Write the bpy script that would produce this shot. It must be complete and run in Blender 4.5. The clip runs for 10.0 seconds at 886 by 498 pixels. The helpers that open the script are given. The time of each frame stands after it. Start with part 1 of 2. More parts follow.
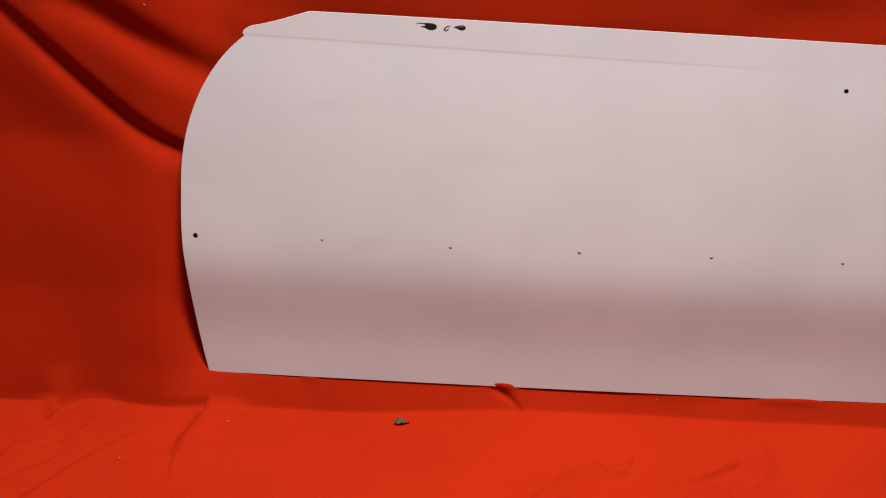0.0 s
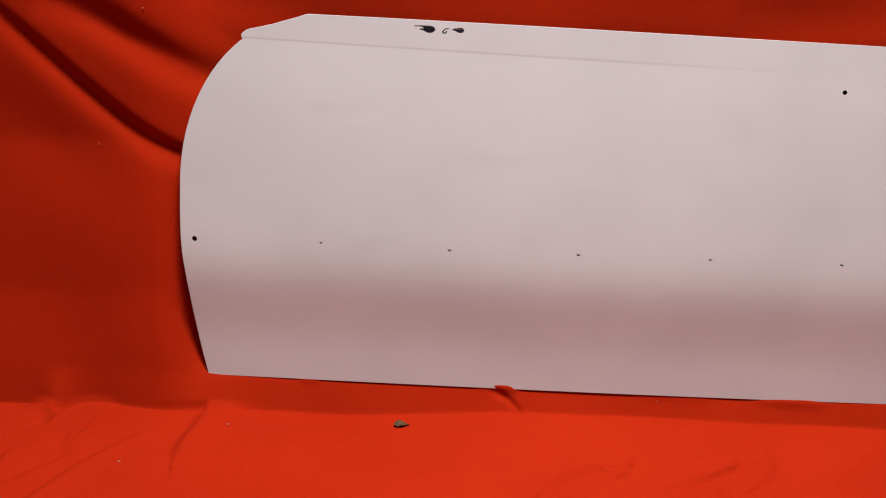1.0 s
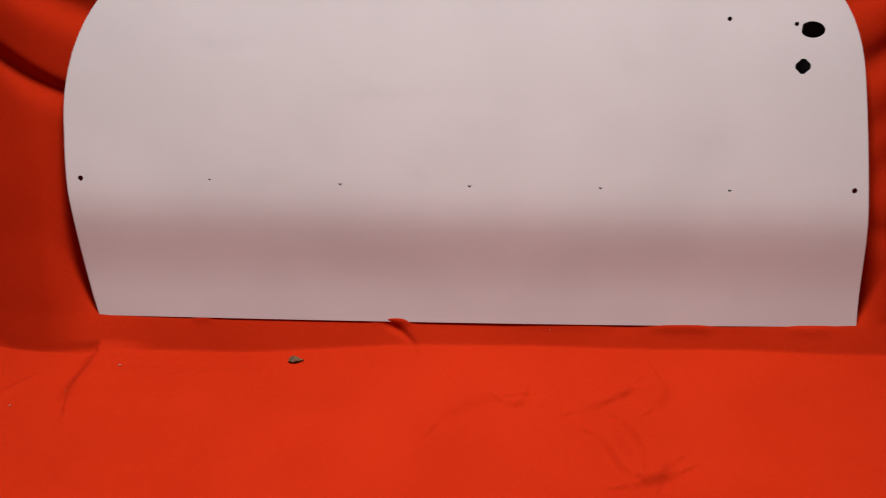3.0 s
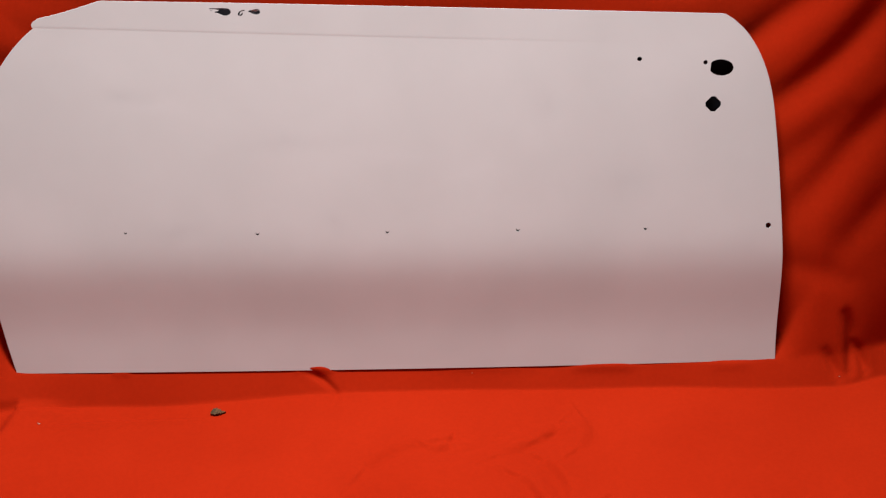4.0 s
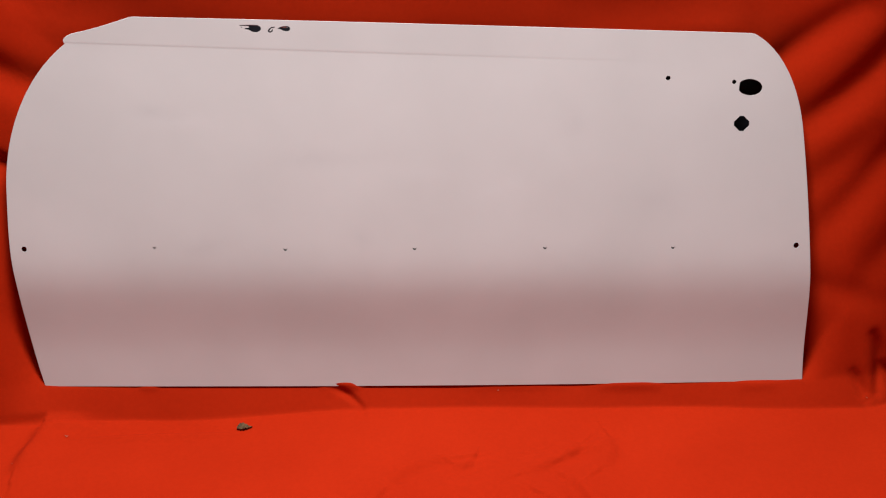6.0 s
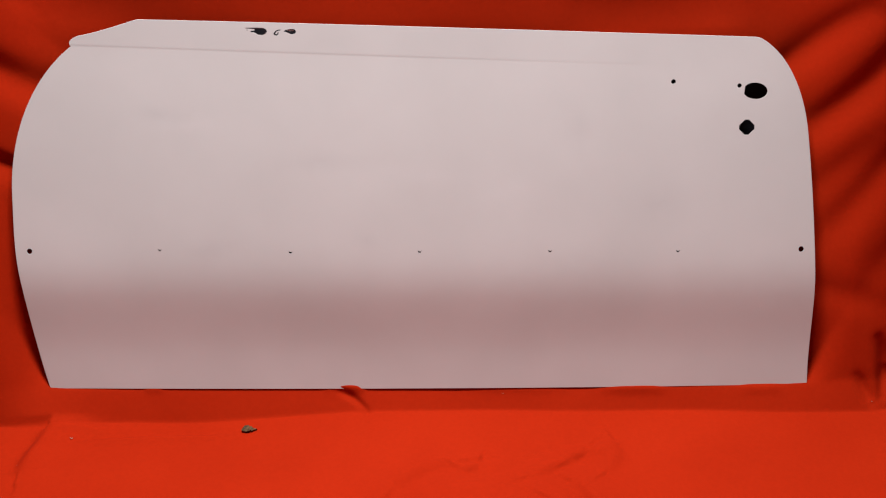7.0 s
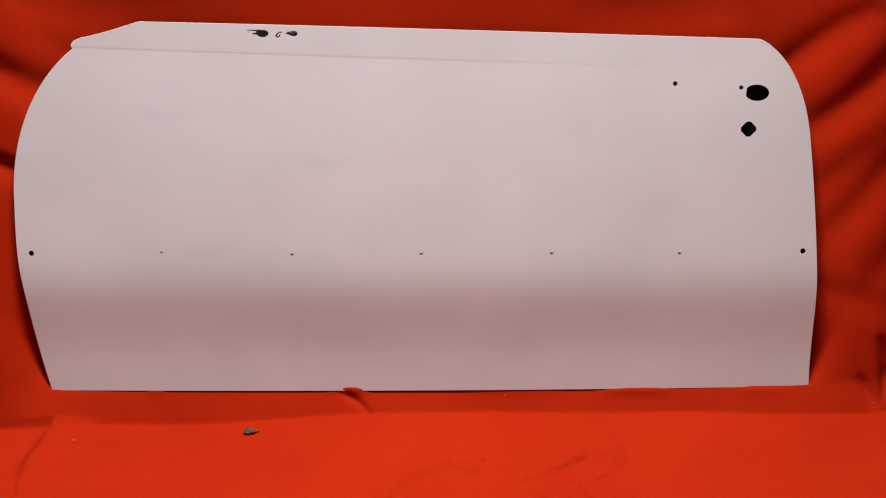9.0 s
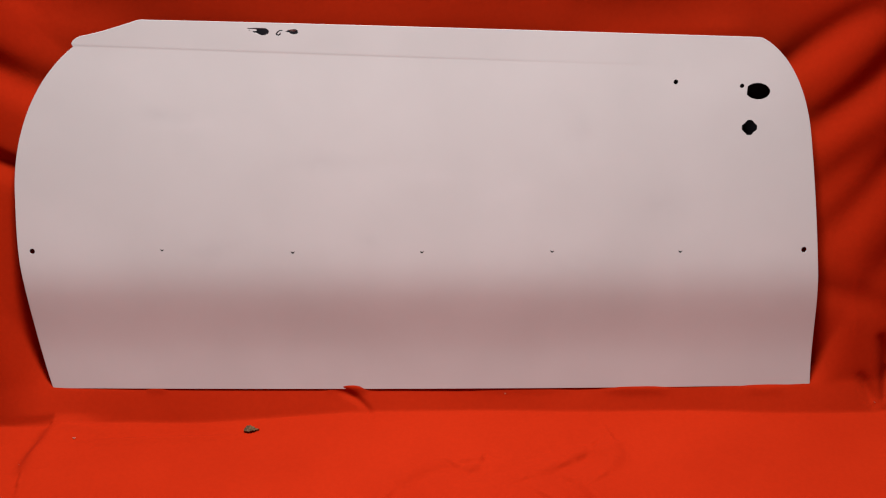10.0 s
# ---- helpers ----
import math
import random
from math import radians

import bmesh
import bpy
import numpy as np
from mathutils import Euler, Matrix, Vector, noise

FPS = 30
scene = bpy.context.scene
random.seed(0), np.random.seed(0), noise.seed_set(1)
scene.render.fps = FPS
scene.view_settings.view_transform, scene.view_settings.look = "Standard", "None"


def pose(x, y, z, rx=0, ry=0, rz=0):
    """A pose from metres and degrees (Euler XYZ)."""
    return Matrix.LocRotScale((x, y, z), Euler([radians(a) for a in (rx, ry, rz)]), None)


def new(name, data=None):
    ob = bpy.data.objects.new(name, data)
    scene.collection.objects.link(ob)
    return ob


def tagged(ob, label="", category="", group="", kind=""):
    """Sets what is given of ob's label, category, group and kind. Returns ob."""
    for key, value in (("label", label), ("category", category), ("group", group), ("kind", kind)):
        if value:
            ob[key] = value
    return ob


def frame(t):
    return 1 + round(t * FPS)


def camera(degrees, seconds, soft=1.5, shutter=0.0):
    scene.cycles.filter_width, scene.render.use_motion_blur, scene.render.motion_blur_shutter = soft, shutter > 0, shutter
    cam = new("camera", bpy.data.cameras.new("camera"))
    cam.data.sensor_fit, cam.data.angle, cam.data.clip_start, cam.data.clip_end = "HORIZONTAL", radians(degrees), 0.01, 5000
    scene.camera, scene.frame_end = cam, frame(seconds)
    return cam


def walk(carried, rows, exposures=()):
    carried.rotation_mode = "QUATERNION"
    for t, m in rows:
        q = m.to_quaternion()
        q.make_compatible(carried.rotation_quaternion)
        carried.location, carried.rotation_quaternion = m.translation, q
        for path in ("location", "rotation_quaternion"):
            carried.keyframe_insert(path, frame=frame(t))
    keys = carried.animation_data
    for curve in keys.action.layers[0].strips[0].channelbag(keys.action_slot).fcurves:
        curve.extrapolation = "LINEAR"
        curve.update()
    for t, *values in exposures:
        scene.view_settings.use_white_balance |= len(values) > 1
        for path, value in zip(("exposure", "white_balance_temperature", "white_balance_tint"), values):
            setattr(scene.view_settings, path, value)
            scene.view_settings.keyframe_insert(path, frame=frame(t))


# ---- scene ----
cam = camera(30.16, 10.0, soft=1.15, shutter=0.3)
walk(cam, [
    (0.0, pose(-0.0115, -2.1600, 1.3920, 61.977, 0.214, 5.783)),
    (0.3, pose(-0.0101, -2.1589, 1.3933, 61.927, 0.252, 5.793)),
    (0.5, pose(-0.0102, -2.1583, 1.3937, 62.106, 0.397, 5.779)),
    (1.0, pose(-0.0103, -2.1585, 1.3957, 61.968, 0.362, 5.703)),
    (1.2, pose(-0.0102, -2.1563, 1.3946, 61.970, 0.318, 5.575)),
    (1.5, pose(-0.0090, -2.1581, 1.3960, 61.923, 0.324, 4.767)),
    (1.7, pose(-0.0087, -2.1565, 1.3952, 61.760, 0.297, 4.854)),
    (1.9, pose(-0.0076, -2.1595, 1.3973, 61.744, 0.469, 4.759)),
    (2.0, pose(-0.0072, -2.1587, 1.3970, 61.188, 0.134, 4.880)),
    (2.1, pose(-0.0083, -2.1579, 1.3956, 59.745, -0.132, 4.900)),
    (2.2, pose(-0.0092, -2.1537, 1.3915, 59.535, -0.125, 4.868)),
    (2.5, pose(-0.0123, -2.1531, 1.3882, 59.653, -0.141, 4.052)),
    (2.7, pose(-0.0087, -2.1526, 1.3888, 59.650, -0.181, 3.522)),
    (3.0, pose(-0.0047, -2.1530, 1.3899, 59.692, -0.254, 1.880)),
    (3.2, pose(-0.0026, -2.1508, 1.3885, 59.741, -0.297, 1.115)),
    (4.3, pose(0.0035, -2.1580, 1.3894, 61.869, 0.060, -1.626)),
    (4.5, pose(0.0031, -2.1600, 1.3913, 61.999, 0.028, -1.612)),
    (4.8, pose(0.0032, -2.1579, 1.3906, 61.870, -0.066, -1.470)),
    (5.0, pose(0.0052, -2.1582, 1.3915, 61.893, 0.040, -1.409)),
    (5.2, pose(0.0081, -2.1586, 1.3937, 61.841, 0.038, -1.179)),
    (5.5, pose(0.0111, -2.1588, 1.3956, 61.767, 0.067, -0.513)),
    (5.7, pose(0.0095, -2.1581, 1.3939, 61.798, 0.088, -0.228)),
    (6.8, pose(0.0063, -2.1568, 1.3940, 61.913, 0.045, -0.043)),
    (7.0, pose(0.0041, -2.1584, 1.3952, 61.936, 0.011, -0.001)),
    (7.5, pose(0.0000, -2.1580, 1.3940, 62.000, 0.000, 0.000)),
    (8.0, pose(0.0017, -2.1588, 1.3932, 62.018, 0.005, 0.038)),
    (8.5, pose(0.0027, -2.1582, 1.3948, 61.976, 0.012, 0.059)),
    (9.0, pose(0.0042, -2.1577, 1.3962, 61.978, 0.044, 0.051)),
    (9.5, pose(0.0072, -2.1575, 1.3960, 62.004, 0.043, 0.127)),
    (10.0, pose(0.0155, -2.1564, 1.3969, 61.891, 0.133, 0.318)),
])

# ---- room size ----
XL, XR, YF, YB, ZC, ZF = -2.4, 2.4, -3.6, 0.36, 3.05, -0.08

# ---- light ----
scene.view_settings.exposure = 0.0
world = bpy.data.worlds.new("world")
world.use_nodes = True
world.node_tree.nodes["Background"].inputs[0].default_value = (0.8, 0.85, 0.9, 1)
world.node_tree.nodes["Background"].inputs[1].default_value = 0.02
scene.world = world


def ceiling_lamp(x, y, power, sx, sy):
    data = bpy.data.lights.new("ceiling_lamp", "AREA")
    data.shape, data.size, data.size_y = "RECTANGLE", sx, sy
    data.spread = radians(135)          # beam narrowed to darken the outer floor and drape; no housing is built
    data.energy, data.color = power, (1.0, 0.98, 0.965)
    ob = new("ceiling_lamp", data)
    ob.matrix_world = pose(x, y, ZC - 0.1)
    return ob


ceiling_lamp(-0.08, -0.32, 88, 0.8, 0.5)

# ---- materials ----


def material(name):
    m = bpy.data.materials.new(name)
    m.use_nodes = True
    return m, m.node_tree.nodes, m.node_tree.links, m.node_tree.nodes["Principled BSDF"]


def node(nodes, kind, **values):
    n = nodes.new(kind)
    for key, value in values.items():
        n.inputs[key.replace("_", " ")].default_value = value
    return n


def noise_ramp(nodes, links, coord, scale, detail, low, high, a=0.35, b=0.65):
    tex = node(nodes, "ShaderNodeTexNoise", Scale=scale, Detail=detail)
    links.new(coord, tex.inputs["Vector"])
    ramp = nodes.new("ShaderNodeValToRGB")
    ramp.color_ramp.elements[0].position, ramp.color_ramp.elements[1].position = a, b
    ramp.color_ramp.elements[0].color, ramp.color_ramp.elements[1].color = (*low, 1), (*high, 1)
    links.new(tex.outputs["Fac"], ramp.inputs["Fac"])
    return ramp.outputs["Color"]


def cloth_material():
    m, nodes, links, bsdf = material("red_cloth")
    coord = nodes.new("ShaderNodeTexCoord").outputs["Object"]
    big = noise_ramp(nodes, links, coord, 4.0, 4, (0.298, 0.0124, 0.0011), (0.328, 0.0145, 0.0016))
    fine = noise_ramp(nodes, links, coord, 160.0, 3, (0.97, 0.97, 0.97), (1.03, 1.03, 1.03))
    mix = nodes.new("ShaderNodeMix")
    mix.data_type, mix.blend_type = "RGBA", "MULTIPLY"
    mix.inputs["Factor"].default_value = 1.0
    links.new(big, mix.inputs[6])
    links.new(fine, mix.inputs[7])
    links.new(mix.outputs[2], bsdf.inputs["Base Color"])
    bsdf.inputs["Roughness"].default_value = 0.9
    bsdf.inputs["Specular IOR Level"].default_value = 0.06
    weave = node(nodes, "ShaderNodeTexNoise", Scale=700.0, Detail=2.0)
    soft = node(nodes, "ShaderNodeTexNoise", Scale=22.0, Detail=3.0)
    links.new(coord, weave.inputs["Vector"])
    links.new(coord, soft.inputs["Vector"])
    b1 = node(nodes, "ShaderNodeBump", Strength=0.12, Distance=0.0005)
    b2 = node(nodes, "ShaderNodeBump", Strength=0.12, Distance=0.004)
    links.new(weave.outputs["Fac"], b1.inputs["Height"])
    links.new(soft.outputs["Fac"], b2.inputs["Height"])
    links.new(b2.outputs["Normal"], b1.inputs["Normal"])
    links.new(b1.outputs["Normal"], bsdf.inputs["Normal"])
    return m


SMUDGES = ((-0.418, 0.420, 0.055, 0.030, 0.93), (-0.175, 0.355, 0.110, 0.028, 0.94), (0.205, 0.400, 0.040, 0.060, 0.94), (-0.385, 0.405, 0.10, 0.022, 1.04),
           (-0.345, 0.225, 0.060, 0.030, 0.95), (-0.115, 0.240, 0.035, 0.030, 0.95), (0.085, 0.310, 0.090, 0.050, 1.03), (-0.02, 0.335, 0.16, 0.03, 1.025), (0.33, 0.30, 0.10, 0.05, 0.95))


def primer_material():
    m, nodes, links, bsdf = material("pale_primer")
    coord = nodes.new("ShaderNodeTexCoord").outputs["Object"]
    base = noise_ramp(nodes, links, coord, 5.0, 5, (0.515, 0.502, 0.507), (0.545, 0.532, 0.538))
    smudge = noise_ramp(nodes, links, coord, 2.3, 3, (0.95, 0.96, 0.96), (1, 1, 1), 0.30, 0.50)
    mix = nodes.new("ShaderNodeMix")
    mix.data_type, mix.blend_type = "RGBA", "MULTIPLY"
    mix.inputs["Factor"].default_value = 1.0
    links.new(base, mix.inputs[6])
    links.new(smudge, mix.inputs[7])
    # faint rubbed marks: place along and up the panel, reach, strength
    tint = mix.outputs[2]
    wob = node(nodes, "ShaderNodeTexNoise", Scale=14.0, Detail=3.0)
    links.new(coord, wob.inputs["Vector"])
    warp = nodes.new("ShaderNodeVectorMath")
    warp.operation = "MULTIPLY_ADD"
    warp.inputs[1].default_value = (0.07, 0.0, 0.05)
    links.new(wob.outputs["Color"], warp.inputs[0])
    links.new(coord, warp.inputs[2])
    for x, z, rx, rz, grey in SMUDGES:
        place = nodes.new("ShaderNodeMapping")
        place.vector_type = "TEXTURE"
        place.inputs["Location"].default_value = (x + 0.035, 0.0, z + 0.025)
        place.inputs["Scale"].default_value = (rx, 1.0, rz)
        links.new(warp.outputs[0], place.inputs["Vector"])
        ball = nodes.new("ShaderNodeTexGradient")
        ball.gradient_type = "QUADRATIC_SPHERE"
        links.new(place.outputs[0], ball.inputs["Vector"])
        over = nodes.new("ShaderNodeMix")
        over.data_type, over.blend_type = "RGBA", "MULTIPLY"
        over.inputs[7].default_value = (grey, grey, grey * 1.005, 1)
        links.new(ball.outputs["Fac"], over.inputs["Factor"])
        links.new(tint, over.inputs[6])
        tint = over.outputs[2]
    links.new(tint, bsdf.inputs["Base Color"])
    rough = node(nodes, "ShaderNodeMapRange", To_Min=0.5, To_Max=0.62)
    tex = node(nodes, "ShaderNodeTexNoise", Scale=9.0, Detail=4.0)
    links.new(coord, tex.inputs["Vector"])
    links.new(tex.outputs["Fac"], rough.inputs["Value"])
    links.new(rough.outputs["Result"], bsdf.inputs["Roughness"])
    bsdf.inputs["Specular IOR Level"].default_value = 0.35
    grain = node(nodes, "ShaderNodeTexNoise", Scale=900.0, Detail=2.0)
    links.new(coord, grain.inputs["Vector"])
    bump = node(nodes, "ShaderNodeBump", Strength=0.08, Distance=0.0003)
    links.new(grain.outputs["Fac"], bump.inputs["Height"])
    links.new(bump.outputs["Normal"], bsdf.inputs["Normal"])
    return m


def plain_material(name, low, high, scale, rough, spec=0.3):
    m, nodes, links, bsdf = material(name)
    coord = nodes.new("ShaderNodeTexCoord").outputs["Object"]
    links.new(noise_ramp(nodes, links, coord, scale, 4, low, high), bsdf.inputs["Base Color"])
    bsdf.inputs["Roughness"].default_value = rough
    bsdf.inputs["Specular IOR Level"].default_value = spec
    return m


CLOTH = cloth_material()
PRIMER = primer_material()
BLACK = plain_material("black_primer", (0.006, 0.006, 0.009), (0.012, 0.011, 0.015), 20, 0.5)
LEAF = plain_material("dry_leaf", (0.040, 0.024, 0.009), (0.13, 0.066, 0.026), 150, 0.8)
LINT = plain_material("lint", (0.34, 0.20, 0.16), (0.46, 0.31, 0.25), 300, 0.9)
WALL = plain_material("wall_paint", (0.33, 0.33, 0.325), (0.38, 0.38, 0.375), 3, 0.8)
CEILING = plain_material("ceiling_paint", (0.72, 0.72, 0.70), (0.76, 0.76, 0.74), 3, 0.9)
CONCRETE = plain_material("concrete", (0.25, 0.245, 0.24), (0.34, 0.335, 0.33), 6, 0.8)

# ---- helpers for meshes ----


def part(name, bm, mat, parent=None, label="", smooth=False):
    data = bpy.data.meshes.new(name)
    bm.to_mesh(data)
    bm.free()
    data.materials.append(mat)
    if smooth:
        for p in data.polygons:
            p.use_smooth = True
    ob = new(name, data)
    if parent is not None:
        ob.parent = parent
    return tagged(ob, label) if label else ob


def slab(x0, y0, z0, x1, y1, z1):
    bm = bmesh.new()
    bmesh.ops.create_cube(bm, size=1.0)
    for v in bm.verts:
        v.co = Vector((x0 if v.co.x < 0 else x1, y0 if v.co.y < 0 else y1, z0 if v.co.z < 0 else z1))
    return bm


def smoothstep(a, b, v):
    u = np.clip((v - a) / (b - a), 0, 1)
    return u * u * (3 - 2 * u)


# ---- room ----
tagged(part("floor", slab(XL, YF, ZF - 0.1, XR, YB, ZF), CONCRETE), "plain grey concrete floor under the red cloth", "floor", kind="structure")
tagged(part("ceiling", slab(XL, YF, ZC, XR, YB, ZC + 0.1), CEILING), "plain white painted ceiling", "ceiling", kind="structure")
for nm, box in (("wall_north", (XL, YB, ZF - 0.1, XR, YB + 0.12, ZC + 0.1)), ("wall_south", (XL, YF - 0.12, ZF - 0.1, XR, YF, ZC + 0.1)),
                ("wall_west", (XL - 0.12, YF - 0.12, ZF - 0.1, XL, YB + 0.12, ZC + 0.1)), ("wall_east", (XR, YF - 0.12, ZF - 0.1, XR + 0.12, YB + 0.12, ZC + 0.1))):
    tagged(part(nm, slab(*box), WALL), "plain pale grey painted wall", "wall", kind="structure")

# ---- backdrop cloth: floor sheet, low ridge, cove and hanging drape in one piece ----

def floor_level(x):
    return -0.030 - 0.018 * smoothstep(-0.08, -0.42, x)


def bend(points, n=60):
    """A smooth curve that follows the points."""
    p = np.array(points)
    run = np.concatenate([[0], np.cumsum(np.hypot(*np.diff(p, axis=0).T))])
    u = run / run[-1]
    order = min(3, len(points) - 1)
    q = np.linspace(0, 1, n)
    return np.polyval(np.polyfit(u, p[:, 0], order), q), np.polyval(np.polyfit(u, p[:, 1], order), q)


def crease(px, py, points, width, height, skew=0.0, terrace=False):
    """A soft ridge (height > 0) or valley along a bent line; skew makes one side steeper; a terrace is a small step that levels out."""
    qx, qy = bend(points)
    out = np.zeros_like(px)
    reach = width * (10 if terrace else 4)
    sel = (px > qx.min() - reach) & (px < qx.max() + reach) & (py > qy.min() - reach) & (py < qy.max() + reach)
    if not sel.any():
        return out
    x, y = px[sel], py[sel]
    dx, dy = x[:, None] - qx[None], y[:, None] - qy[None]
    d2 = dx * dx + dy * dy
    k = d2.argmin(1)
    d = np.sqrt(d2[np.arange(len(k)), k])
    tx, ty = np.gradient(qx), np.gradient(qy)
    side = np.sign(dx[np.arange(len(k)), k] * ty[k] - dy[np.arange(len(k)), k] * tx[k])
    fade = np.sin(np.pi * np.clip((k + 6) / 72.0, 0, 1)) ** 0.6
    if terrace:
        out[sel] = 0.7 * height * fade * side * np.tanh(d / width) * np.exp(-(d / (4.5 * width)) ** 2)
    else:
        out[sel] = height * fade * np.exp(-(d / (width * (1 + skew * side))) ** 2)
    return out


# points along the fold (x, z), half width, depth, skew
FOLDS_REAR = [
    (((-0.924, 0.569), (-0.852, 0.506), (-0.804, 0.456), (-0.747, 0.406), (-0.696, 0.368), (-0.636, 0.333), (-0.557, 0.295)), 0.0160, -0.0125, 0.2),
    (((-0.828, 0.578), (-0.745, 0.542), (-0.675, 0.497), (-0.600, 0.445), (-0.554, 0.418)), 0.0260, -0.0150, 0.0),
    (((-0.622, 0.597), (-0.530, 0.565), (-0.405, 0.549)), 0.0220, -0.0100, 0.0),
    (((-0.947, 0.439), (-0.856, 0.366), (-0.753, 0.270)), 0.0450, -0.0030, 0.0),
]
FOLDS_FRONT = [
    (((0.208, 0.543), (0.329, 0.556), (0.401, 0.572), (0.472, 0.603)), 0.0220, -0.0120, 0.0),
    (((0.468, 0.440), (0.530, 0.492), (0.567, 0.536), (0.615, 0.585)), 0.0220, -0.0140, 0.0),
    (((0.524, 0.367), (0.567, 0.403), (0.608, 0.450), (0.652, 0.508), (0.693, 0.584)), 0.0240, -0.0150, 0.0),
    (((0.547, 0.281), (0.586, 0.323), (0.625, 0.368), (0.647, 0.397)), 0.0220, -0.0050, 0.0),
    (((0.585, 0.230), (0.624, 0.283), (0.654, 0.332), (0.712, 0.414)), 0.0260, -0.0110, 0.0),
    (((0.540, 0.142), (0.618, 0.143), (0.672, 0.130)), 0.0220, -0.0040, 0.0),
    (((0.652, 0.164), (0.698, 0.229), (0.743, 0.292)), 0.0260, -0.0060, 0.0),
]

# points along the wrinkle (x, y), half width, height, skew
WRINKLES_REAR = [
    (((-0.812, -0.148), (-0.798, -0.133), (-0.784, -0.104)), 0.0056, -0.0110, 0.5),
    (((-0.811, -0.127), (-0.804, -0.103), (-0.795, -0.091)), 0.0040, -0.0050, 0.5),
    (((-0.873, -0.103), (-0.854, -0.098), (-0.839, -0.082)), 0.0048, -0.0070, 0.5),
    (((-0.890, -0.062), (-0.867, -0.047), (-0.838, -0.079)), 0.0110, 0.0075, 0.0),
    (((-0.890, -0.200), (-0.883, -0.172), (-0.865, -0.153)), 0.0064, -0.0085, 0.5),
    (((-0.859, -0.242), (-0.830, -0.211), (-0.797, -0.177), (-0.775, -0.134)), 0.0060, -0.0045, 0.4),
    (((-0.831, -0.299), (-0.790, -0.228), (-0.741, -0.159), (-0.697, -0.110)), 0.0068, -0.0075, 0.4),
    (((-0.629, -0.158), (-0.625, -0.104), (-0.617, -0.072), (-0.611, -0.048)), 0.0096, -0.0105, 0.4),
    (((-0.830, -0.088), (-0.809, -0.051), (-0.771, -0.041)), 0.0150, 0.0100, 0.0),
    (((-0.615, -0.056), (-0.588, -0.043), (-0.528, -0.048)), 0.0150, 0.0063, 0.0),
    (((-0.540, -0.078), (-0.440, -0.069), (-0.319, -0.069)), 0.0070, 0.0040, 0.5),
]
WRINKLES_FRONT = [
    (((-0.067, -0.226), (-0.023, -0.178), (0.022, -0.159)), 0.0096, -0.0060, 0.4),
    (((0.029, -0.171), (0.043, -0.176), (0.056, -0.160)), 0.0064, -0.0070, 0.3),
    (((0.064, -0.183), (0.093, -0.167), (0.123, -0.150)), 0.0088, -0.0030, 0.3),
    (((0.134, -0.189), (0.168, -0.168), (0.198, -0.148)), 0.0072, -0.0050, 0.4),
    (((0.193, -0.152), (0.208, -0.138), (0.222, -0.120)), 0.0064, -0.0060, 0.4),
    (((0.249, -0.175), (0.267, -0.142), (0.264, -0.105)), 0.0088, -0.0055, 0.3),
    (((0.156, -0.242), (0.178, -0.275), (0.189, -0.310), (0.205, -0.335)), 0.0064, -0.0085, -0.4),
    (((0.194, -0.207), (0.215, -0.241), (0.223, -0.298)), 0.0072, -0.0080, -0.4),
    (((0.198, -0.360), (0.229, -0.350), (0.272, -0.327)), 0.0068, -0.0085, 0.5),
    (((0.242, -0.352), (0.254, -0.321), (0.266, -0.305)), 0.0064, -0.0050, 0.4),
    (((0.227, -0.137), (0.241, -0.121), (0.251, -0.113)), 0.0130, 0.0056, 0.0),
]

STEP_WRINKLES = [
    # points along the wrinkle (x, z), half width, height
    (((0.679, 0.075), (0.689, 0.036), (0.688, -0.010)), 0.010, -0.011),
    (((0.698, 0.022), (0.706, 0.005), (0.715, -0.015)), 0.008, -0.010),
    (((0.650, 0.016), (0.661, -0.001), (0.669, -0.018)), 0.009, -0.008),
    (((-0.168, -0.004), (-0.143, -0.010), (-0.112, -0.032)), 0.0045, -0.0055),
]


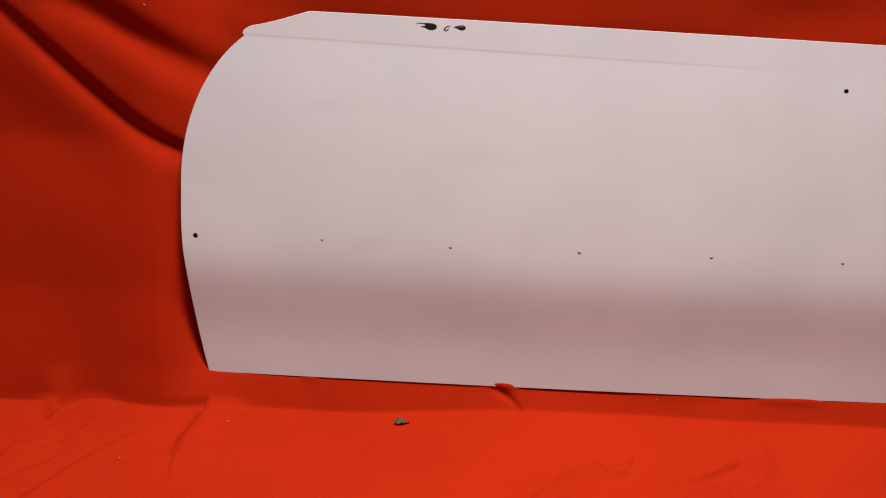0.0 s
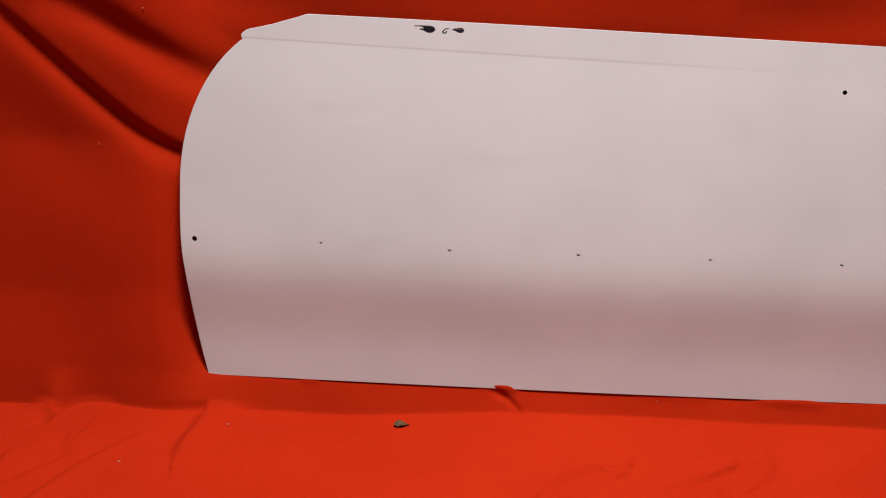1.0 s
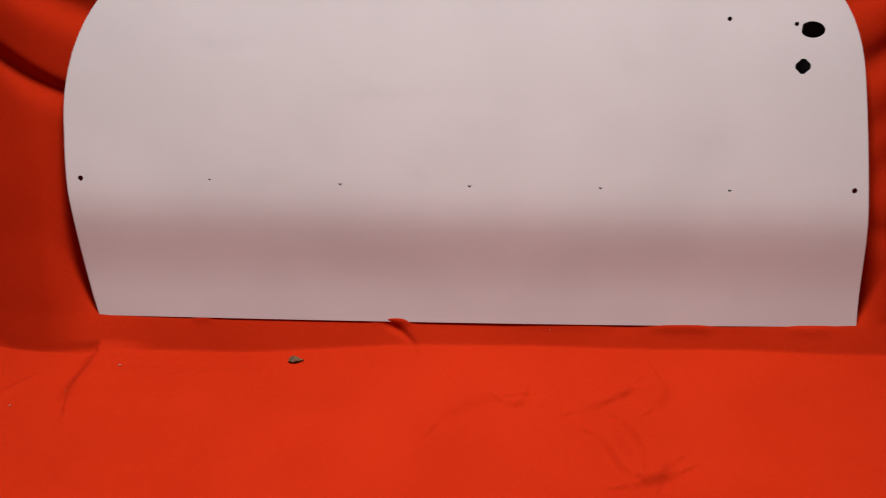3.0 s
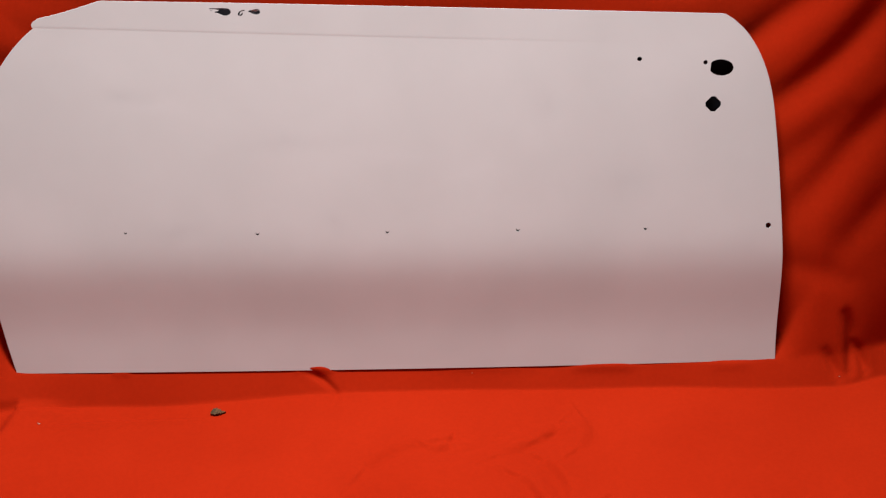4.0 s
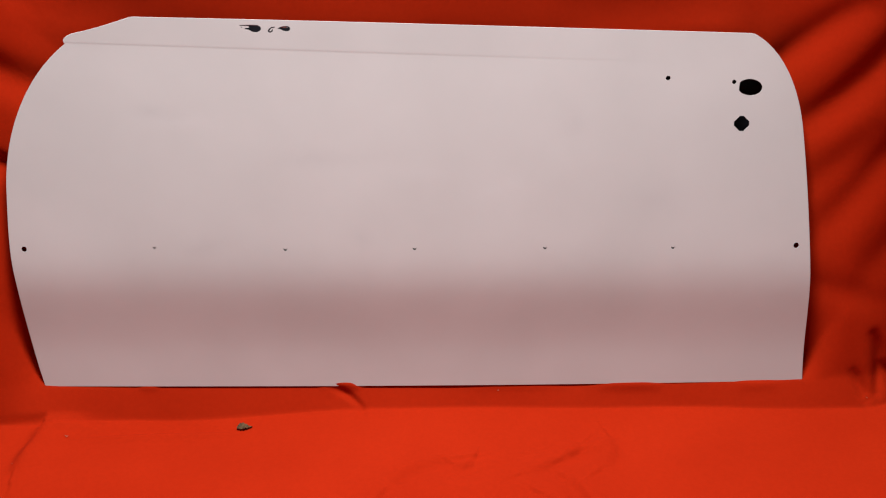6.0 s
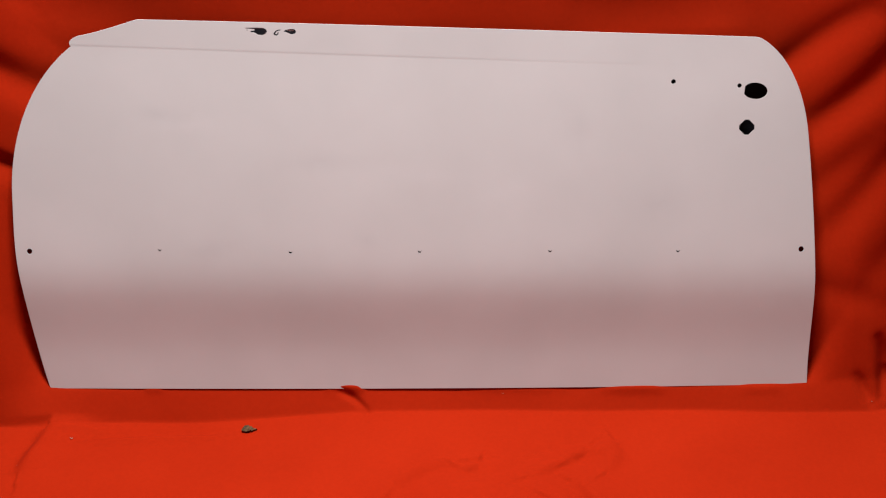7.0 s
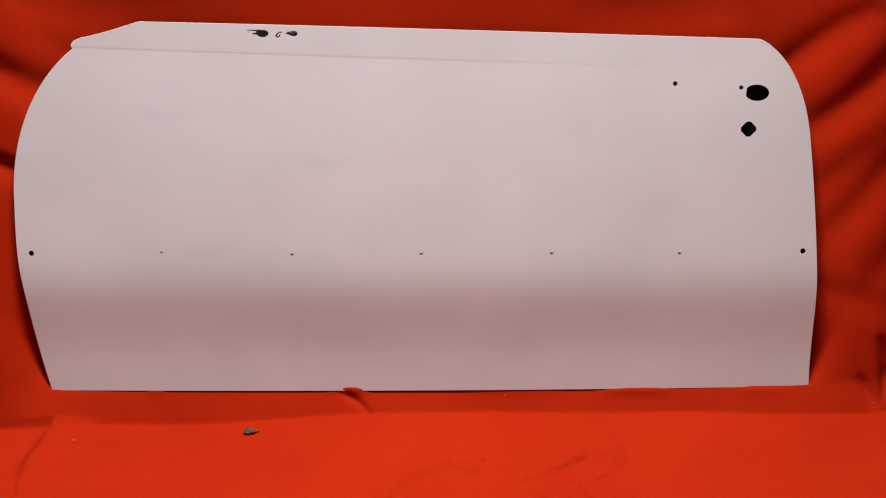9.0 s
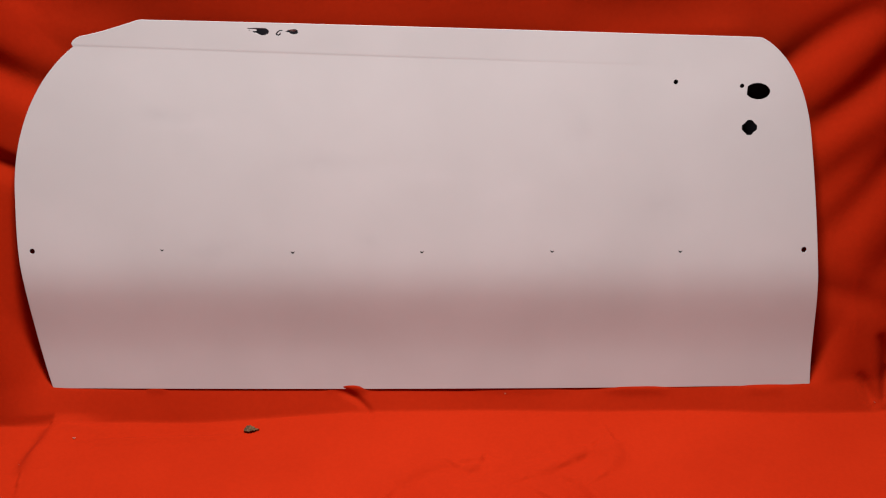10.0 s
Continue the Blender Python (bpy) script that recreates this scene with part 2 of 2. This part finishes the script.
def backdrop():
    def steps(*spans):
        v = []
        for a, b, n in spans:
            v += list(np.linspace(a, b, n, endpoint=False))
        return np.array(v + [spans[-1][1]])
    xs = steps((-2.0, -1.05, 16), (-1.05, 0.90, 620), (0.90, 2.0, 16))
    # section of the sheet column by column: floor, crease, steep step, ledge, slope, drape
    # past the ends of the panel: along the floor, and higher up
    rear, front = smoothstep(-0.609, -0.69, xs), smoothstep(0.571, 0.64, xs)
    rear_up, front_up = smoothstep(-0.55, -0.72, xs), smoothstep(0.47, 0.70, xs)
    ends = smoothstep(-0.56, -0.62, xs) + smoothstep(0.51, 0.565, xs)
    low = floor_level(xs)
    yc = -0.0205 - 0.006 * smoothstep(-0.08, -0.25, xs) - 0.014 * smoothstep(-0.42, -0.80, xs) - 0.004 * smoothstep(0.40, 0.62, xs) + 0.03 * smoothstep(0.66, 0.76, xs)
    base = yc + 0.012 * np.exp(-((xs + 0.775) / 0.075) ** 2)
    yc = yc + 0.0015 * np.sin(xs * 21) + 0.012 * np.exp(-((xs + 0.775) / 0.055) ** 2) - 0.014 * np.exp(-((xs + 0.845) / 0.022) ** 2)
    zero = np.zeros_like(xs)

    def mixed(a, b, c, r, f):
        """Behind the panel, past its rear edge, past its front edge."""
        return np.stack([a[k] * (1 - r - f) + b[k] * r + c[k] * f for k in (0, 1)], -1)
    hem = 0.0004 - 0.0035 * smoothstep(-0.15, -0.5, xs) + 0.004 * smoothstep(0.05, 0.5, xs)
    nodes = [np.stack([zero - 1.9, low], -1), np.stack([zero - 0.45, low], -1), np.stack([zero - 0.06, low], -1), np.stack([yc, low], -1),
             mixed((zero + 0.002, hem), (base + 0.019, low + 0.056), (base + 0.028, low + 0.045), rear, front),
             mixed((0.062 - 0.026 * ends, zero + 0.032), (zero + 0.025, zero + 0.13), (zero + 0.030, zero + 0.13), rear, front),
             mixed((0.118 - 0.020 * ends, zero + 0.27), (zero + 0.079, zero + 0.36), (zero + 0.050, zero + 0.36), rear_up, front_up),
             mixed((zero + 0.160, zero + 0.50), (zero + 0.110, zero + 0.72), (zero + 0.062, zero + 0.72), rear_up, front_up),
             mixed((zero + 0.270, zero + 2.0), (zero + 0.235, zero + 2.0), (zero + 0.220, zero + 2.0), rear_up, front_up)]
    counts = (16, 140, 34, 22, 26, 30, 80, 24)
    rows = []
    for a, c, m in zip(nodes, nodes[1:], counts):
        for q in np.linspace(0, 1, m, endpoint=False):
            rows.append(a * (1 - q) + c * q)
    rows.append(nodes[-1])
    S = np.stack(rows)                      # along, across, (y, z)
    for _ in range(5):
        S[1:-1] = 0.25 * S[:-2] + 0.5 * S[1:-1] + 0.25 * S[2:]
    Y, Z = S[..., 0], S[..., 1]
    X = np.broadcast_to(xs[None], Y.shape).copy()
    ty, tz = np.gradient(Y, axis=0), np.gradient(Z, axis=0)
    ll = np.hypot(ty, tz)
    NY, NZ = -tz / ll, ty / ll
    flat = 1 - smoothstep(0.002, 0.016, Z - low[None])
    hang = smoothstep(0.03, 0.16, Z)
    D = flat * smoothstep(-0.04, -0.16, Y) * 0.003 * np.sin(X * 9 + 2 * np.sin(Y * 11)) * np.cos(Y * 13 + X * 3)
    # cloth pushed up against the lower edge of the panel
    lift = np.zeros_like(X)
    for cx, h, w in ((-0.147, 0.0054, 0.027), (-0.447, 0.0022, 0.014), (0.12, 0.0014, 0.07), (0.30, 0.0025, 0.05), (0.50, 0.0014, 0.03)):
        lift += h * np.exp(-((X - cx) / w) ** 4) * np.exp(-((Z + 0.001) / 0.007) ** 2) * (Y < 0.03) * (Y > -0.03)
    # the small steps of the cloth fall away from the middle
    for pts, w, h, sk in WRINKLES_FRONT:
        D += flat * crease(X, Y, pts, w, h, sk, terrace=h < 0)
    for pts, w, h, sk in WRINKLES_REAR:
        D += flat * crease(X, Y, pts, w, h, sk) if h > 0 else -1.3 * flat * crease(X, Y, pts, w, h, terrace=True)
    for pts, w, h in STEP_WRINKLES:
        D += crease(X, Z, pts, w, h) * smoothstep(0.2, 0.12, Z) * smoothstep(-0.06, -0.03, Y)
    for pts, w, h, sk in FOLDS_REAR + FOLDS_FRONT:
        D += hang * crease(X, Z, pts, w, h, sk)
    # broad sag of the drape
    D += hang * smoothstep(0.05, 0.3, Z) * (0.004 * np.sin(X * 6 + Z * 4) + 0.002 * np.sin(X * 13 - Z * 9 + 1))
    Y, Z = Y + NY * D - 0.7 * lift, Z + NZ * D + lift
    n, k = X.shape
    verts = np.stack([X, Y, Z], -1).reshape(-1, 3)
    i = (np.arange(n - 1)[:, None] * k + np.arange(k - 1)[None]).ravel()
    faces = np.stack([i, i + 1, i + k + 1, i + k], 1)
    data = bpy.data.meshes.new("backdrop_cloth")
    data.from_pydata(verts.tolist(), [], faces.tolist())
    data.materials.append(CLOTH)
    for p in data.polygons:
        p.use_smooth = True
    return tagged(new("backdrop_cloth", data), "bright red fabric backdrop draped in soft folds and spread over the floor", "backdrop cloth", kind="structure"), (X, Y, Z)


cloth, CL = backdrop()


def cloth_height(x, y):
    """Height of the floor part of the cloth at a place."""
    d = (CL[0] - x) ** 2 + (CL[1] - y) ** 2 + 10 * (CL[2] > 0.06)
    return float(CL[2].ravel()[d.argmin()])


def drape_depth(x, z):
    """How far back the hanging part of the cloth is at a place."""
    d = (CL[0] - x) ** 2 + (CL[2] - z) ** 2 + 10 * (CL[1] < -0.03)
    return float(CL[1].ravel()[d.argmin()])


# ---- car door panel ----
LEAN = radians(12)
CHORD = Vector((0, math.sin(LEAN), math.cos(LEAN)))
FACE = Vector((0, -math.cos(LEAN), math.sin(LEAN)))
SLOPE_S = (-0.02, 0.0, 0.045, 0.085, 0.12, 0.15, 0.18, 0.21, 0.24, 0.30, 0.40, 0.49, 0.55, 0.66)
SLOPE_D = (0.015, 0.020, 0.040, 0.098, 0.120, 0.104, 0.032, -0.035, -0.056, -0.058, -0.054, -0.045, -0.030, -0.026)


def profile_curve():
    """The section of the panel: a tucked sill, a swelling waist and a gently curved upper face."""
    s = np.linspace(-0.02, 0.66, 681)
    slope = np.interp(s, SLOPE_S, SLOPE_D)
    k = np.exp(-(np.arange(-30, 31) / 12.0) ** 2)
    slope = np.convolve(np.pad(slope, 30, mode="edge"), k / k.sum(), "valid")
    return s, 0.0022 + np.cumsum(slope) * (s[1] - s[0])


PS, PD = profile_curve()


def swell(x, s):
    d = np.interp(s, PS, PD) - 0.006 * (x / 0.6) ** 2
    # the shoulder line: a fine step that fades out towards the front of the door; the strip above leans out a little
    line = 0.5350 - 0.0331 * (x + 0.541)
    step = 0.00022 * (1 - smoothstep(-0.15, 0.45, x))
    return d + step * smoothstep(-0.0018, 0.0018, s - line) + 0.022 * (1 - smoothstep(0.0, 0.5, x)) * np.maximum(s - line, 0)


def on_panel(x, s, back=0.0):
    d = float(swell(x, s))
    e = 0.001
    gx, gs = float(swell(x + e, s) - swell(x - e, s)) / (2 * e), float(swell(x, s + e) - swell(x, s - e)) / (2 * e)
    n = (FACE - gx * Vector((1, 0, 0)) - gs * CHORD).normalized()
    return Vector((x, 0, 0)) + CHORD * s + FACE * d - n * back, n


def cubic(a, b, c, d, n):
    u = np.linspace(0, 1, n, endpoint=False)[:, None]
    a, b, c, d = (np.array(p) for p in (a, b, c, d))
    return [tuple(p) for p in (1 - u) ** 3 * a + 3 * u * (1 - u) ** 2 * b + 3 * u * u * (1 - u) * c + u ** 3 * d]


def outline():
    """Rear edge, shoulder lip, belt line, front edge and sill of the panel."""
    p = []
    p += cubic((-0.6090, 0.0006), (-0.6230, 0.0567), (-0.6311, 0.1165), (-0.6394, 0.1769), 34)
    p += cubic((-0.6394, 0.1769), (-0.6460, 0.2205), (-0.6445, 0.2646), (-0.6437, 0.3084), 22)
    p += cubic((-0.6437, 0.3084), (-0.6429, 0.3926), (-0.6118, 0.4804), (-0.5436, 0.5331), 50)
    p += cubic((-0.5436, 0.5331), (-0.5522, 0.5409), (-0.5343, 0.5483), (-0.5303, 0.5489), 14)
    p += cubic((-0.5303, 0.5489), (-0.5007, 0.5544), (-0.4709, 0.5647), (-0.4479, 0.5719), 14)
    p += cubic((-0.4479, 0.5719), (-0.4421, 0.5732), (-0.4399, 0.5730), (-0.4339, 0.5726), 6)
    p += cubic((-0.4339, 0.5726), (-0.1383, 0.5667), (0.1646, 0.5568), (0.4627, 0.5470), 60)
    p += cubic((0.4627, 0.5470), (0.4667, 0.5469), (0.4707, 0.5458), (0.4757, 0.5427), 6)
    p += cubic((0.4757, 0.5427), (0.5189, 0.5157), (0.5408, 0.4584), (0.5482, 0.4029), 40)
    p += cubic((0.5482, 0.4029), (0.5582, 0.3305), (0.5644, 0.2593), (0.5697, 0.1868), 34)
    p += cubic((0.5697, 0.1868), (0.5729, 0.1268), (0.5677, 0.0653), (0.5705, 0.0083), 26)
    p += cubic((0.5705, 0.0083), (0.5703, 0.0059), (0.5691, 0.0049), (0.5671, 0.0049), 5)
    p += cubic((0.5671, 0.0049), (0.1794, -0.0005), (-0.2154, -0.0013), (-0.6050, -0.0026), 60)
    p += cubic((-0.6050, -0.0026), (-0.6076, -0.0026), (-0.6086, -0.0017), (-0.6090, 0.0006), 5)
    return p


def ellipse(cx, cy, rx, ry, n=20, turn=0.0, cut=None):
    out = []
    for i in range(n):
        a = 2 * math.pi * i / n
        x, y = rx * math.cos(a), ry * math.sin(a)
        if cut is not None:
            x = max(x, cut)
        out.append((cx + x * math.cos(turn) - y * math.sin(turn), cy + x * math.sin(turn) + y * math.cos(turn)))
    return out


def openings():
    h = []
    h.append(ellipse(-0.6224, 0.2234, 0.0040, 0.0042, 16))                 # rear trim hole
    h.append(ellipse(0.5460, 0.2272, 0.0040, 0.0044, 16))                  # front trim hole
    h.append(ellipse(0.3445, 0.4815, 0.0035, 0.0035, 14))                  # mirror holes
    h.append(ellipse(0.4425, 0.4754, 0.0033, 0.0033, 14))
    h.append(ellipse(0.4663, 0.4675, 0.0182, 0.0122, 36, -0.08, cut=-0.0160))
    # square hole with clipped corners, standing on one corner
    h.append([(0.4559 + r * math.cos(a), 0.4133 + r * math.sin(a)) for r, a in
              ((0.0118, -0.26), (0.0118, 0.26), (0.0101, 0.785), (0.0118, 1.31), (0.0118, 1.83), (0.0101, 2.356),
               (0.0118, 2.88), (0.0118, 3.40), (0.0101, 3.927), (0.0118, 4.45), (0.0118, 4.97), (0.0101, 5.498))])
    # door handle openings: key hole with a slot, a crescent and a teardrop
    h.append([(-0.2856, 0.5599), (-0.2856, 0.5611), (-0.2769, 0.5614), (-0.2662, 0.5614), (-0.2588, 0.5609), (-0.2549, 0.5583), (-0.2541, 0.5553), (-0.2562, 0.5523), (-0.2610, 0.5502), (-0.2666, 0.5506), (-0.2705, 0.5527), (-0.2731, 0.5540), (-0.2778, 0.5545), (-0.2782, 0.5564), (-0.2748, 0.5568), (-0.2718, 0.5573), (-0.2726, 0.5588), (-0.2791, 0.5596)])
    h.append([(-0.2338, 0.5586), (-0.2386, 0.5581), (-0.2420, 0.5562), (-0.2446, 0.5527), (-0.2437, 0.5502), (-0.2403, 0.5495), (-0.2373, 0.5514), (-0.2368, 0.5545), (-0.2381, 0.5547), (-0.2390, 0.5527), (-0.2412, 0.5514), (-0.2420, 0.5527), (-0.2403, 0.5553), (-0.2373, 0.5566), (-0.2343, 0.5571)])
    h.append([(-0.2304, 0.5558), (-0.2265, 0.5579), (-0.2209, 0.5592), (-0.2153, 0.5596), (-0.2123, 0.5579), (-0.2114, 0.5549), (-0.2136, 0.5523), (-0.2179, 0.5514), (-0.2222, 0.5527), (-0.2256, 0.5545)])
    h.append(ellipse(-0.2830, 0.5577, 0.0009, 0.0008, 8))
    # pierced clip holes of the side moulding
    for x, s, r in ((-0.4247, 0.2262, 0.0026), (-0.2267, 0.2234, 0.0030), (-0.0314, 0.2245, 0.0030), (0.1655, 0.2253, 0.0030), (0.3592, 0.2249, 0.0030)):
        h.append([(x - r * 1.1, s + r * 0.6), (x - r * 0.5, s - r * 0.6), (x + r * 0.4, s - r * 0.7), (x + r * 1.2, s + r * 0.7), (x + r * 0.3, s + r * 0.1)])
    return h


def door_panel():
    door = new("car_door_panel")
    bm = bmesh.new()
    loops = [outline()] + openings()
    edges = []
    for loop in loops:
        vs = [bm.verts.new((x, s, 0)) for x, s in loop]
        es = [bm.edges.new((vs[i], vs[(i + 1) % len(vs)])) for i in range(len(vs))]
        edges += es
    bmesh.ops.triangle_fill(bm, edges=edges, use_beauty=True, use_dissolve=False, normal=(0, 0, 1))
    cuts = [("y", s) for s in list(np.arange(0.01, 0.24, 0.006)) + list(np.arange(0.246, 0.575, 0.014))]
    cuts += [("x", x) for x in np.arange(-0.60, 0.57, 0.045)]
    for k in range(-3, 4):
        cuts.append(("line", k * 0.0009))
    for kind, v in cuts:
        geom = bm.verts[:] + bm.edges[:] + bm.faces[:]
        if kind == "y":
            co, no = (0, v, 0), (0, 1, 0)
        elif kind == "x":
            co, no = (v, 0, 0), (1, 0, 0)
        else:
            co, no = (-0.541, 0.5350 + v, 0), (0.0331, 1, 0)
        bmesh.ops.bisect_plane(bm, geom=geom, dist=1e-6, plane_co=co, plane_no=no)
    bmesh.ops.remove_doubles(bm, verts=bm.verts, dist=2e-6)
    for f in bm.faces:
        if f.normal.z < 0:
            f.normal_flip()
    bm.verts.ensure_lookup_table()
    flat = [(v.co.x, v.co.y) for v in bm.verts]
    border = [[v.index for v in e.verts] for e in bm.edges if len(e.link_faces) == 1]
    faces = [[v.index for v in f.verts] for f in bm.faces]
    bm.free()
    verts, norms = [], []
    for x, s in flat:
        p, n = on_panel(x, s)
        verts.append(p)
        norms.append(n)
    data = bpy.data.meshes.new("outer_skin")
    data.from_pydata([tuple(v) for v in verts], [], faces)
    data.materials.append(PRIMER)
    for p in data.polygons:
        p.use_smooth = True
    data.normals_split_custom_set_from_vertices([tuple(n) for n in norms])
    skin = new("outer_skin", data)
    skin.parent = door

    # folded edge all round and the sheet's thickness in the holes
    bm = bmesh.new()
    ring = outline()
    n = len(ring)
    rows = []
    for inset, back in ((0.0, 0.0), (-0.0003, 0.0004), (-0.0002, 0.0012), (0.0035, 0.016)):
        row = []
        for i, (x, s) in enumerate(ring):
            (xa, sa), (xb, sb) = ring[i - 1], ring[(i + 1) % n]
            tx, ts = xb - xa, sb - sa
            ll = math.hypot(tx, ts)
            ox, os_ = ts / ll, -tx / ll
            p, nn = on_panel(x, s)
            row.append(bm.verts.new(p - Vector((ox, 0, 0)) * -inset - CHORD * os_ * -inset - nn * back))
        rows.append(row)
    for a, b in zip(rows, rows[1:]):
        for i in range(n):
            bm.faces.new((a[i], a[(i + 1) % n], b[(i + 1) % n], b[i]))
    bmesh.ops.recalc_face_normals(bm, faces=bm.faces)
    part("hem_flange", bm, PRIMER, door, smooth=True)
    for loop in openings():
        bm = bmesh.new()
        a = [bm.verts.new(on_panel(x, s)[0]) for x, s in loop]
        b = [bm.verts.new(on_panel(x, s, 0.0012)[0]) for x, s in loop]
        for i in range(len(loop)):
            bm.faces.new((a[i], a[(i + 1) % len(loop)], b[(i + 1) % len(loop)], b[i]))
        part("hole_rim", bm, PRIMER, door)

    # pale tab inside the teardrop opening
    bm = bmesh.new()
    for back in (0.002, 0.004):
        ring = [bm.verts.new(on_panel(x, s, back)[0]) for x, s in ellipse(-0.2195, 0.5572, 0.0052, 0.0011, 12, -0.03)]
        bm.faces.new(ring)
    bmesh.ops.recalc_face_normals(bm, faces=bm.faces)
    part("lock_tab", bm, PRIMER, door)

    # black coated inner shell, set in from the edges
    bm = bmesh.new()
    nx, nz = 40, 28
    grid = {}
    for back in (0.030, 0.045):
        for i in range(nx + 1):
            for j in range(nz + 1):
                s = 0.03 + (0.570 - 0.03) * j / nz
                left = -0.585 + 0.16 * smoothstep(0.38, 0.56, s)
                right = 0.515 - 0.05 * smoothstep(0.45, 0.57, s)
                x = float(left + (right - left) * i / nx)
                s = min(s, 0.560 - 0.0276 * (x + 0.436))
                p, nn = on_panel(x, s)
                grid[back, i, j] = bm.verts.new(p - FACE * back)
        for i in range(nx):
            for j in range(nz):
                bm.faces.new([grid[back, i + a, j + b] for a, b in ((0, 0), (1, 0), (1, 1), (0, 1))])
    for i in range(nx):
        for j in (0, nz):
            bm.faces.new([grid[b, i + a, j] for a, b in ((0, 0.03), (1, 0.03), (1, 0.045), (0, 0.045))])
    for j in range(nz):
        for i in (0, nx):
            bm.faces.new([grid[b, i, j + a] for a, b in ((0, 0.03), (1, 0.03), (1, 0.045), (0, 0.045))])
    bmesh.ops.recalc_face_normals(bm, faces=bm.faces)
    part("inner_shell", bm, BLACK, door, "black coated inner shell behind the holes", smooth=False)
    return tagged(door, "pale primered steel car door panel leaning against red cloth", "car door", kind="thing")


door_panel()

# ---- small litter on the cloth ----


def leaf_scrap(x, y):
    bm = bmesh.new()
    rnd = random.Random(4)
    n, k = 14, 5
    vs = {}
    for i in range(n + 1):
        u = i / n
        w = 0.0058 * math.sin(math.pi * min(u * 0.93 + 0.06, 1)) ** 0.7 * (0.75 + 0.5 * rnd.random())
        for j in range(k):
            v = j / (k - 1) - 0.5
            z = 0.0025 * math.sin(u * 5.0) * (0.5 + v) + 0.004 * abs(v) * math.sin(u * 3.1) + 0.001 + 0.002 * rnd.random()
            vs[i, j] = bm.verts.new(((u - 0.5) * 0.024, v * 2 * w, max(z, 0.0)))
    for i in range(n):
        for j in range(k - 1):
            bm.faces.new((vs[i, j], vs[i + 1, j], vs[i + 1, j + 1], vs[i, j + 1]))
    top = bmesh.ops.extrude_face_region(bm, geom=bm.faces[:])
    for v in top["geom"]:
        if isinstance(v, bmesh.types.BMVert):
            v.co.z += 0.0012
    bmesh.ops.recalc_face_normals(bm, faces=bm.faces)
    ob = part("leaf_scrap", bm, LEAF, smooth=False)
    ob.matrix_world = pose(x, y, cloth_height(x, y), 0, 0, 8)
    return tagged(ob, "small crumpled dark olive brown leaf scrap on the red cloth", "leaf")


def lint_speck(x, y, z, length, turn, wall=False):
    bm = bmesh.new()
    rnd = random.Random(int(abs(x) * 1000))
    rows = []
    for i in range(6):
        u = i / 5
        r = min(0.0006, 0.16 * length) * (0.5 + math.sin(math.pi * u) * 0.8)
        c = Vector(((u - 0.5) * length, 0.0012 * math.sin(u * 6 + x * 20), 0.001 + 0.0008 * rnd.random()))
        rows.append([bm.verts.new(c + Vector((0, r * math.cos(a), r * math.sin(a)))) for a in (0.3, 1.5, 2.8, 4.0, 5.2)])
    for a, b in zip(rows, rows[1:]):
        for j in range(5):
            bm.faces.new((a[j], a[(j + 1) % 5], b[(j + 1) % 5], b[j]))
    bm.faces.new(rows[0])
    bm.faces.new(rows[-1])
    bmesh.ops.recalc_face_normals(bm, faces=bm.faces)
    ob = part("lint_speck", bm, LINT)
    ob.matrix_world = pose(x, y, z, 90 if wall else 0, 0, 0) @ pose(0, 0, 0, 0, 0, turn)
    return tagged(ob, "tiny pale speck of lint on the red cloth", "lint", group="lint on the cloth")


leaf_scrap(-0.294, -0.057)
for x, y, ln, turn in ((-0.565, -0.073, 0.005, 5), (-0.706, -0.185, 0.0045, 40), (-0.633, -0.142, 0.0012, 70), (0.097, -0.005, 0.0018, 80), (0.671, -0.011, 0.002, 20)):
    lint_speck(x, y, cloth_height(x, y), ln, turn)
for x, z, ln, turn in ((-0.689, 0.568, 0.0025, 60), (-0.770, 0.357, 0.002, 15)):
    lint_speck(x, drape_depth(x, z), z, ln, turn, wall=True)
